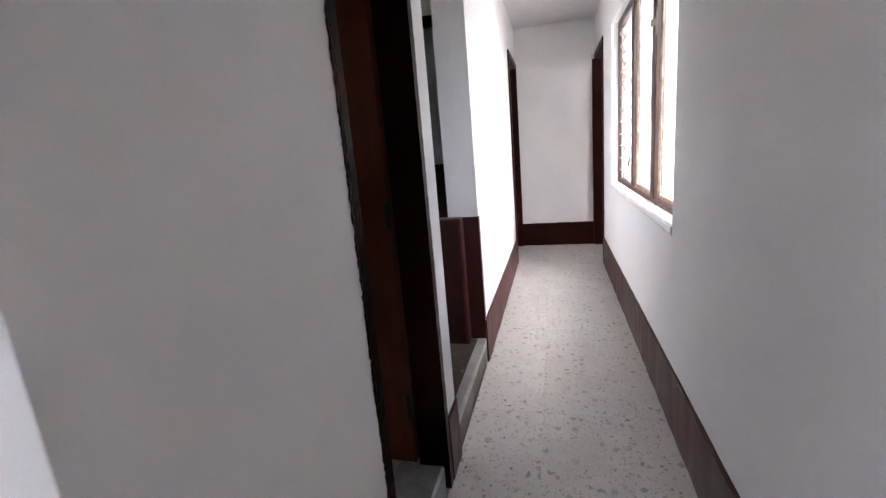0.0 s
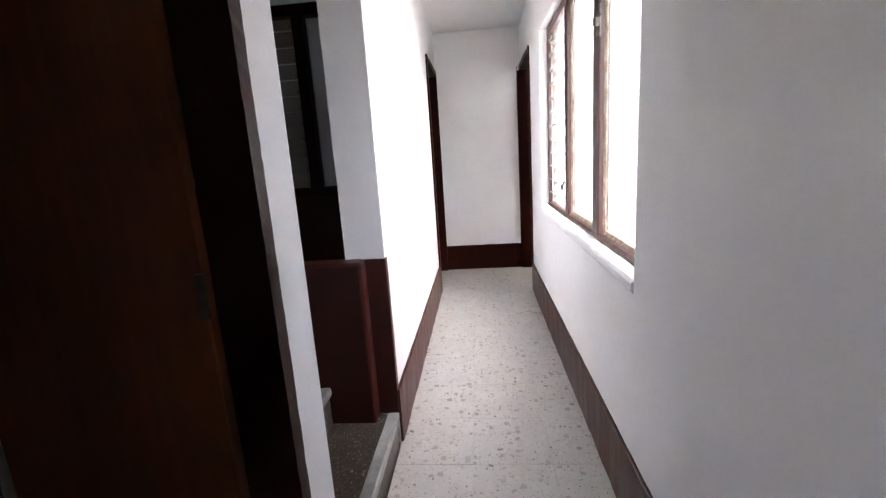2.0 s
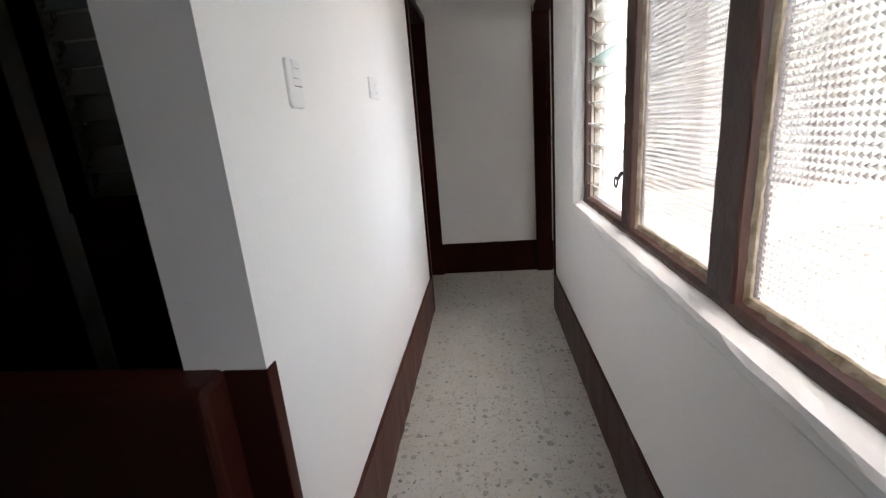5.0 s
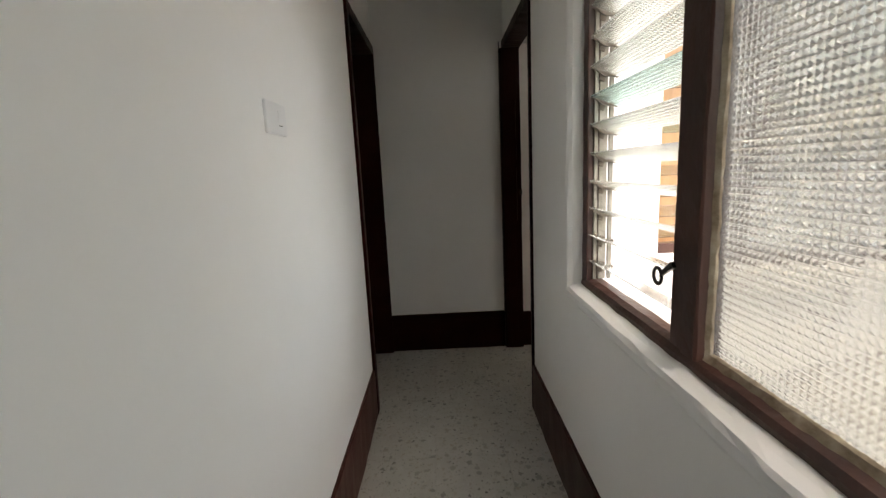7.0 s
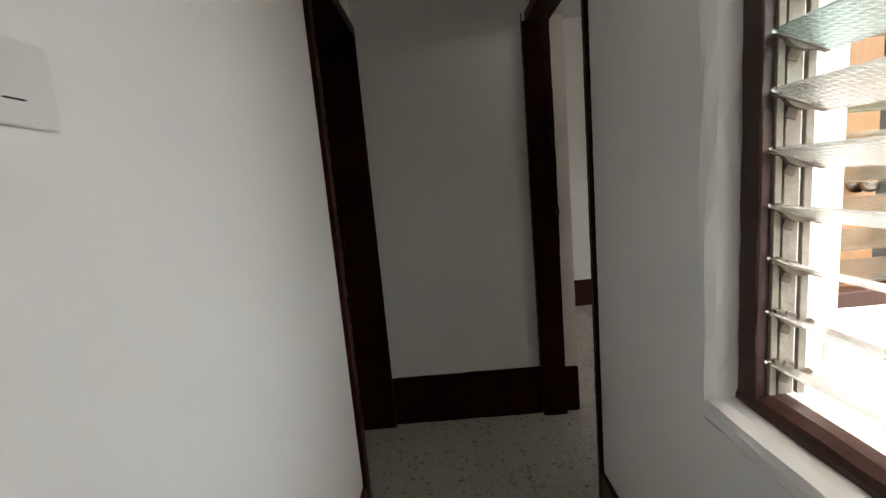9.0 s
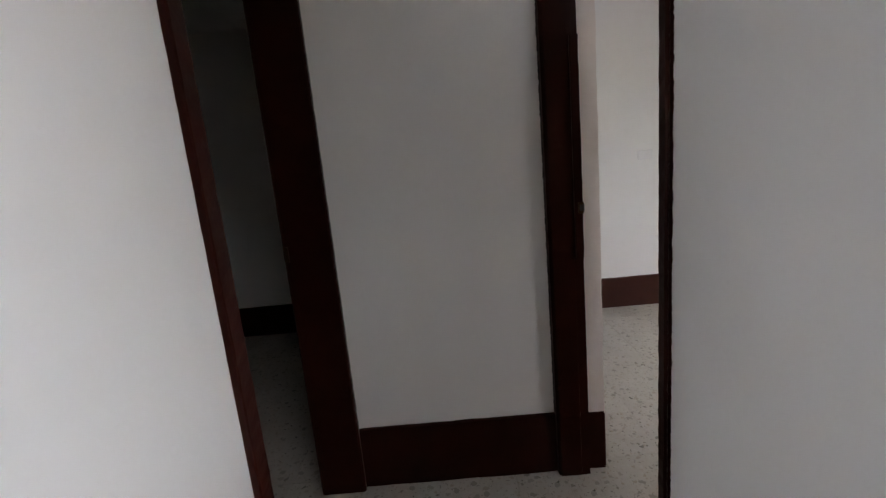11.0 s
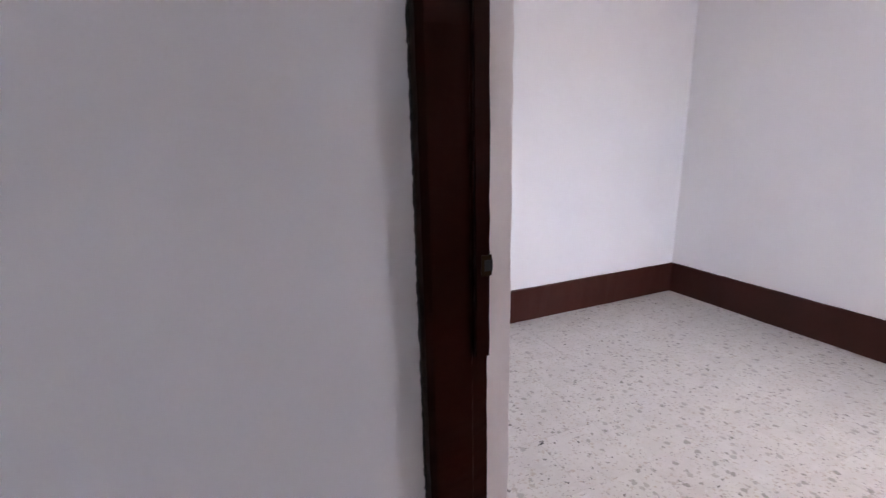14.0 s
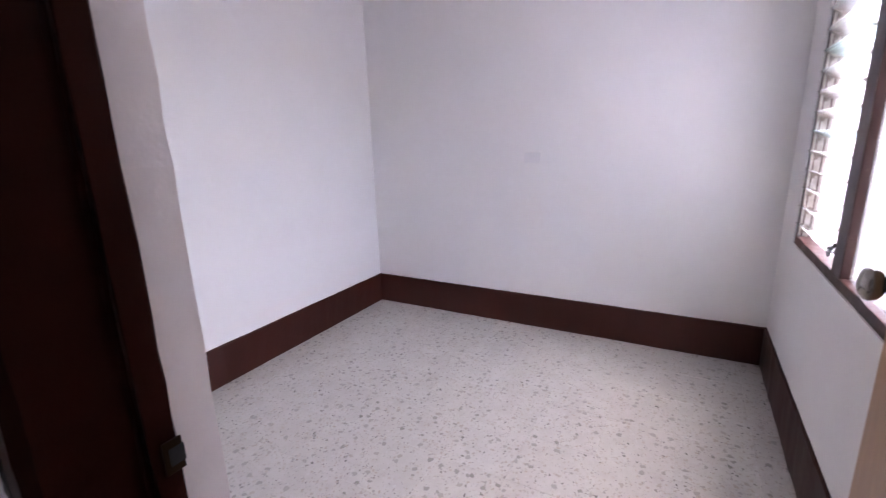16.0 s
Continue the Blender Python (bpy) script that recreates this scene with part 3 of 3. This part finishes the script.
for y0, y1 in ((2.872, 3.43), (3.552, 4.098)):
    pressed_pane("pane", "y", y0 - 0.004, y1 + 0.004, 0.898, 2.056, 0.962, -1, parent=window_1)
    bm = bmesh.new()        # old putty round the glass
    for k, (p, a, b, c) in enumerate((("z", y0, y0 + 0.008, 0), ("z", y1 - 0.008, y1, 0))):
        add_bar(bm, [(0.943, a), (0.957, a), (0.957, b), (0.951, b)] if k == 0 else [(0.951, a), (0.957, a), (0.957, b), (0.943, b)], "z", 0.905, 2.05, 0.022, 0.0013, 31 + k)
    add_bar(bm, [(0.941, 0.903), (0.957, 0.903), (0.957, 0.921), (0.950, 0.919)], "y", y0, y1, 0.022, 0.0018, 35)
    mesh_object("putty", bm, PUTTY, parent=window_1)
louvres(window_1, pose(0.976, 4.776, 0, 0, 0, -90), 0.588, [0.962 + 0.0925 * k for k in range(12)], 21, green=(6,))
lever(window_1, pose(0.920, 4.195, 1.074, 0, 0, -90))

# plaster reveal round the window, rounded by hand
bm = bmesh.new()
add_bar(bm, [(0.872, 0.832), (0.873, 0.852), (0.880, 0.864), (0.900, 0.872), (0.926, 0.878), (0.926, 0.80), (0.89, 0.80)], "y", 2.836, 4.860, 0.06, 0.0022, 41)
add_bar(bm, [(0.8775, 4.876), (0.880, 4.864), (0.892, 4.846), (0.924, 4.8335), (1.049, 4.8335), (1.049, 4.900), (0.90, 4.900)], "z", 0.83, 2.105, 0.09, 0.0020, 42)
add_bar(bm, [(0.8795, 2.832), (0.884, 2.838), (0.926, 2.843), (0.926, 2.825), (0.890, 2.825)], "z", 0.85, 2.10, 0.06, 0.002, 43)
structure(mesh_object("window_reveal", bm, WALL), "white plastered sill and reveal of the corridor window", "trim")
structure(box("window_ledge", 0.985, 1.09, 2.80, 4.88, 0.80, 0.865, OUTSIDE, 0.006), "pale concrete ledge outside the corridor window", "ledge")

window_4 = empty("window_4", "brown framed window behind the corridor's start", "window", "structure")
for k, (prof, ax, a0, a1) in enumerate(((rect(-1.50, -1.45, 1.30, 1.345), "x", -1.2, -0.6), (rect(-1.50, -1.45, 2.055, 2.10), "x", -1.2, -0.6),
                                        (rect(-1.2, -1.155, -1.50, -1.45), "z", 1.345, 2.055), (rect(-0.645, -0.6, -1.50, -1.45), "z", 1.345, 2.055))):
    bar("frame", prof, ax, a0, a1, FRAME, 0.1, 0.001, 71 + k, window_4)
pane = box("pane", -1.157, -0.643, -1.478, -1.473, 1.343, 2.057, PLAIN_GLASS, parent=window_4)
pane.visible_shadow = False

# ---- the room's window ----
window_2 = empty("window_2", "brown framed window with glass louvres at both ends", "window", "structure")
RF0, RF1 = 5.235, 5.295


def frame_r(prof, axis, a0, a1, seed, name="frame"):
    return bar(name, prof, axis, a0, a1, FRAME, 0.08, 0.0012, seed, window_2)


frame_r(rect(RF0, RF1, WZ0, WZ0 + 0.045), "x", WX0, WX1, 51)
frame_r(rect(RF0, RF1, WZ1 - 0.045, WZ1), "x", WX0, WX1, 52)
for k, (x0, x1) in enumerate(((WX0, WX0 + 0.03), (2.02, 2.15), (2.83, 2.95), (WX1 - 0.03, WX1))):
    frame_r(rect(x0, x1, RF0, RF1), "z", WZ0 + 0.045, WZ1 - 0.045, 53 + k, "mullion")
pressed_pane("pane", "x", 2.146, 2.834, WZ0 + 0.04, WZ1 - 0.04, 5.265, 1, parent=window_2)
for x in (WX0 + 0.035, 2.957):
    louvres(window_2, pose(x + 0.67, 5.262, 0, 0, 0, 180), 0.666, [WZ0 + 0.10 + 0.0925 * k for k in range(15)], 24, green=(5, 9))
lever(window_2, pose(2.935, 5.302, 1.03, 0, 0, 180))
structure(box("window_ledge", WX0 - 0.03, WX1 + 0.03, 5.0, 5.10, WZ0 - 0.06, WZ0 + 0.012, OUTSIDE, 0.006), "chipped pale ledge under the room's window", "ledge")

# ---- the stair window ----
window_3 = empty("window_3", "dark framed stair window with closed glass louvres", "window", "structure")
for k, (prof, ax, a0, a1) in enumerate(((rect(SWY - 0.012, SWY + 0.06, SZ0, SZ0 + 0.05), "x", SX0, SX1), (rect(SWY - 0.012, SWY + 0.06, SZ1 - 0.06, SZ1), "x", SX0, SX1))):
    bar("frame", prof, ax, a0, a1, BROWN, 0.08, 0.001, 61 + k, window_3)
for k, (x0, x1) in enumerate(((SX0, SX0 + 0.09), (-0.56, -0.50), (SX1 - 0.03, SX1))):
    bar("mullion", rect(x0, x1, SWY - 0.012, SWY + 0.06), "z", SZ0 + 0.05, SZ1 - 0.06, BROWN, 0.08, 0.001, 64 + k, window_3)
louvres(window_3, pose(SX0 + 0.095, SWY + 0.03, 0), 0.40, [SZ0 + 0.095 + 0.0855 * k for k in range(11)], -58, ribs=False, mat=FROSTED)
pane = box("pane", -0.505, SX1 - 0.026, SWY + 0.025, SWY + 0.030, SZ0 + 0.045, SZ1 - 0.055, PLAIN_GLASS, parent=window_3)
pane.visible_shadow = False

# ---- stair ----
stair = empty("stair", "brown terrazzo steps, darkened for stairwell shade, with grey cement nosings", "stair", "structure")


def step(x0, x1, y0, y1, z, rise, edge):
    """One step; its nosing lies along the given edge ('x' for the +x side, 'y' for the -y side)."""
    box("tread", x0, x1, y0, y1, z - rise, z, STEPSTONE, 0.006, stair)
    if edge == "x":
        bar("nosing", [(x1 - 0.040, z - 0.002), (x1 - 0.040, z + 0.004), (x1 + 0.002, z + 0.005), (x1 + 0.009, z), (x1 + 0.009, z - 0.030), (x1 - 0.002, z - 0.036), (x1 - 0.002, z - 0.002)], "y", y0 + 0.003, y1 - 0.001, NOSING, 0.09, 0.0012, int(z * 100), stair)
    else:
        bar("nosing", [(y0 + 0.040, z - 0.002), (y0 + 0.040, z + 0.004), (y0 - 0.002, z + 0.005), (y0 - 0.009, z), (y0 - 0.009, z - 0.030), (y0 + 0.002, z - 0.036), (y0 + 0.002, z - 0.002)], "x", x0 + 0.003, x1 - 0.001, NOSING, 0.09, 0.0012, int(z * 100), stair)


PY = 3.187                      # stair face of the parapet
step(-0.29, -0.006, 2.439, 3.260, 0.148, 0.22, "x")
step(-0.555, -0.282, 2.439, PY, 0.318, 0.30, "x")
step(-0.83, -0.547, 2.439, PY, 0.492, 0.45, "x")
step(-1.74, -0.82, 2.439, PY, 0.667, 0.60, "x")
for k in range(3):              # the turn
    step(-1.74, -0.90 - 0.10 * k, 2.60 + 0.17 * k, PY, 0.842 + 0.175 * k, 0.17, "y")
for k in range(4):              # the upper flight
    step(-1.74, -0.84, 2.97 + 0.23 * k, 3.20 + 0.23 * k if k < 3 else 3.72, 1.375 + 0.170 * k, 0.168, "y")
bm = bmesh.new()
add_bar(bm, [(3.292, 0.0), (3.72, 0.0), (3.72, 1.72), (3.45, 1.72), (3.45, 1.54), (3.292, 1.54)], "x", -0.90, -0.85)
# BROWN is darker than PARAPET: the stringer's shade is in its colour
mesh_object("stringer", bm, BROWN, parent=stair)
parapet = bmesh.new()
add_box(parapet, -1.60, -0.085, PY, 3.290, 0.10, 0.876, 0.016, 0, 3)
structure(mesh_object("parapet", parapet, PARAPET), "red-brown enamelled stair parapet with rounded edges", "parapet")
pier = bmesh.new()
add_box(pier, -0.090, 0.0035, 3.2615, 3.30, 0.147, 0.874, 0.003)
structure(mesh_object("pier_paint", pier, PARAPET), "red-brown painted foot of the wall beside the stair", "trim")
structure(box("floor_stair", -1.75, -0.005, 3.29, SWY, -0.1, 0.0, STEPSTONE), "terrazzo floor behind the stair parapet, darkened for stairwell shade", "floor")


# ---- switches and outlets ----
def switch(name, w, h, rockers, m, label, slits=(), corner=0.006):
    """A wall plate with rounded corners, its rockers and the dark slits under them; local x across, y up, z out of the wall."""
    bm = bmesh.new()
    ring = []
    for cx, cy, a0 in ((1, 1, 0), (-1, 1, 90), (-1, -1, 180), (1, -1, 270)):
        for k in range(5):
            a = radians(a0 + 22.5 * k)
            ring.append((cx * (w / 2 - corner), cy * (h / 2 - corner), math.cos(a), math.sin(a)))
    rows = [[bm.verts.new((x + (corner - d) * c, y + (corner - d) * e, z)) for x, y, c, e in ring] for d, z in ((0.0, -0.002), (0.0, 0.005), (0.0012, 0.0072), (0.0035, 0.008))]
    n = len(ring)
    for r0, r1 in zip(rows, rows[1:]):
        for k in range(n):
            bm.faces.new((r0[k], r0[(k + 1) % n], r1[(k + 1) % n], r1[k]))
    bm.faces.new(rows[-1])
    bm.faces.new(rows[0])
    ob = mesh_object(name, bm, PLASTIC)
    ob.matrix_world = m
    for x, y, rw, rh in rockers:
        box("gap", x - rw / 2 - 0.0004, x + rw / 2 + 0.0004, y - rh / 2 - 0.0004, y + rh / 2 + 0.0004, 0.007, 0.0081, DARK, 0.0, ob)
        r = box("rocker", x - rw / 2, x + rw / 2, y - rh / 2, y + rh / 2, 0.007, 0.0087, PLASTIC, 0.0006, ob)
        r.rotation_euler = (radians(1.5), 0, 0)
    for x0, x1, y, th in slits:
        box("slit", x0, x1, y - th / 2, y + th / 2, 0.007, 0.0092, BLACK if th > 0.001 else NOSING, 0.0, ob)
    return tagged(ob, label, name.replace("_", " "))


switch("light_switch", 0.080, 0.110, [(0.010, 0.0445, 0.042, 0.016), (0.010, 0.0235, 0.042, 0.020), (0.010, 0.0035, 0.042, 0.0150)], pose(0.0, 3.610, 1.419, 90, 0, 90),
       "white plastic three-gang light switch on the corridor wall", [(-0.010, 0.031, -0.0052, 0.0016), (-0.010, 0.013, 0.0122, 0.0009), (-0.003, 0.024, 0.0348, 0.0006)], corner=0.012)
switch("light_switch", 0.140, 0.080, [(0.021, 0.003, 0.024, 0.037)], pose(0.0, 4.412, 1.466, 90, 0, 90), "white plastic single light switch on the corridor wall",
       [(0.010, 0.032, -0.0165, 0.0016)])
OUT = [(-0.020, 0, 0.024, 0.028), (0.020, 0, 0.024, 0.028)]
switch("wall_outlet", 0.118, 0.074, OUT, pose(RX1, 6.855, 1.335, 90, 0, -90), "white plastic double outlet on the room's wall")
switch("wall_outlet", 0.118, 0.074, OUT, pose(2.118, RY1, 1.27, 90, 0, 0), "white plastic double outlet on the room's wall")

# ---- dry bits on the room's floor ----
def dry_bit(x, y, size, turn, stalks, label):
    """A withered sprig: a bent spine with short curled arms."""
    bm = bmesh.new()
    rng = random.Random(int(x * 1000))
    add_bar(bm, [(-0.0012, 0.0), (0.0012, 0.0), (0.0008, 0.0022), (-0.0008, 0.0022)], "x", -size, size, size / 4, 0.0009, 5)
    for k in range(stalks):
        a, base = rng.uniform(0.5, 1.2) * (1 if k % 2 else -1), rng.uniform(-0.7, 0.6) * size
        n = rng.uniform(0.35, 0.65) * size
        m = pose(base, 0, 0.0004, 0, -6, math.degrees(a))
        vs = [bm.verts.new(m @ Vector(p)) for p in ((0, -0.0011, 0), (n, -0.0022, 0.0006), (n * 1.25, 0, 0.003), (n, 0.0022, 0.0006), (0, 0.0011, 0), (n * 0.5, 0, 0.0024))]
        for q in ((0, 1, 5), (1, 2, 5), (2, 3, 5), (3, 4, 5), (4, 0, 5), (0, 4, 3, 2, 1)):
            bm.faces.new([vs[i] for i in q])
    ob = mesh_object("dry_sprig", bm, BLACK)
    ob.matrix_world = pose(x, y, 0.0008, 0, 0, turn)
    return tagged(ob, label, "debris", group="dry bits on the floor")


dry_bit(1.668, 7.064, 0.021, 20, 5, "small withered dark sprig lying on the terrazzo floor")
dry_bit(1.623, 6.820, 0.010, -50, 2, "tiny dry dark twig lying on the terrazzo floor")


# ---- old latch on the corridor window ----
latch = tagged(new("window_latch"), "weathered iron latch on the window's brown mullion", "latch")
latch.location = (0.919, 3.425, 1.77)
box("back_plate", -0.002, 0.004, -0.014, 0.014, -0.060, 0.060, ALLOY, 0.001, latch)
bar("catch", [(-0.002, -0.012), (-0.016, -0.010), (-0.024, 0.004), (-0.020, 0.010), (-0.012, 0.000), (-0.002, 0.0)], "z", -0.020, 0.012, ALLOY, 0.02, 0.0006, 81, latch)
bar("handle", [(-0.010, -0.004), (-0.004, -0.004), (-0.004, 0.004), (-0.010, 0.004)], "z", -0.055, 0.030, ALLOY, 0.012, 0.001, 82, latch)
bar("arm", [(-0.014, 0.012), (-0.006, 0.010), (-0.006, 0.020), (-0.014, 0.022)], "y", -0.062, 0.006, ALLOY, 0.015, 0.001, 83, latch)

# ---- floors, laid in terrazzo tiles ----
TILE_CACHE = {}


def tile_mesh(w, d, mat):
    key = (round(w, 3), round(d, 3), mat.name)
    if key not in TILE_CACHE:
        bm = bmesh.new()
        add_box(bm, -w / 2, w / 2, -d / 2, d / 2, -0.015, 0.0)
        top = [e for e in bm.edges if all(v.co.z > -0.001 for v in e.verts)]
        bmesh.ops.bevel(bm, geom=top, offset=0.0008, segments=1, affect="EDGES")
        me = bpy.data.meshes.new("floor_tile")
        bm.to_mesh(me)
        bm.free()
        me.materials.append(mat)
        TILE_CACHE[key] = me
    return TILE_CACHE[key]


def lay(name, x0, x1, y0, y1, label, z=0.0, mat=TERRAZZO, size=T, ox=0.334, oy=5.432):
    base = structure(box(name, x0, x1, y0, y1, z - 0.10, z - 0.006, GROUT), label, "floor")
    rng = random.Random(len(name))
    i0, i1 = math.floor((x0 - ox) / size), math.ceil((x1 - ox) / size)
    j0, j1 = math.floor((y0 - oy) / size), math.ceil((y1 - oy) / size)
    for i in range(i0, i1):
        for j in range(j0, j1):
            a0, a1 = max(x0, ox + i * size), min(x1, ox + (i + 1) * size)
            b0, b1 = max(y0, oy + j * size), min(y1, oy + (j + 1) * size)
            if a1 - a0 < 0.012 or b1 - b0 < 0.012:
                continue
            t = new("floor_tile", tile_mesh(a1 - a0 - 0.0008, b1 - b0 - 0.0008, mat))
            t.parent = base
            t.location = ((a0 + a1) / 2, (b0 + b1) / 2, z + rng.uniform(-0.0006, 0.0006))
    return base


lay("floor_corridor", 0.0, W, -1.4, YE, "cream terrazzo tile floor with grey stone chips")
lay("floor_hall", -1.75, 0.0, -1.4, 1.104, "cream terrazzo tile floor with grey stone chips")
lay("floor_room", W, RX1, RY0, RY1, "cream terrazzo tile floor of the empty room")
lay("floor_dark_room", LX0, 0.0, LY0, LY1, "terrazzo tile floor of the unlit room")
lay("floor_bath", -1.6, -0.19, 1.25, 2.392, "pale square tiles on the washroom floor", z=0.075, mat=BATHTILE, size=0.2, ox=0.0, oy=0.0)
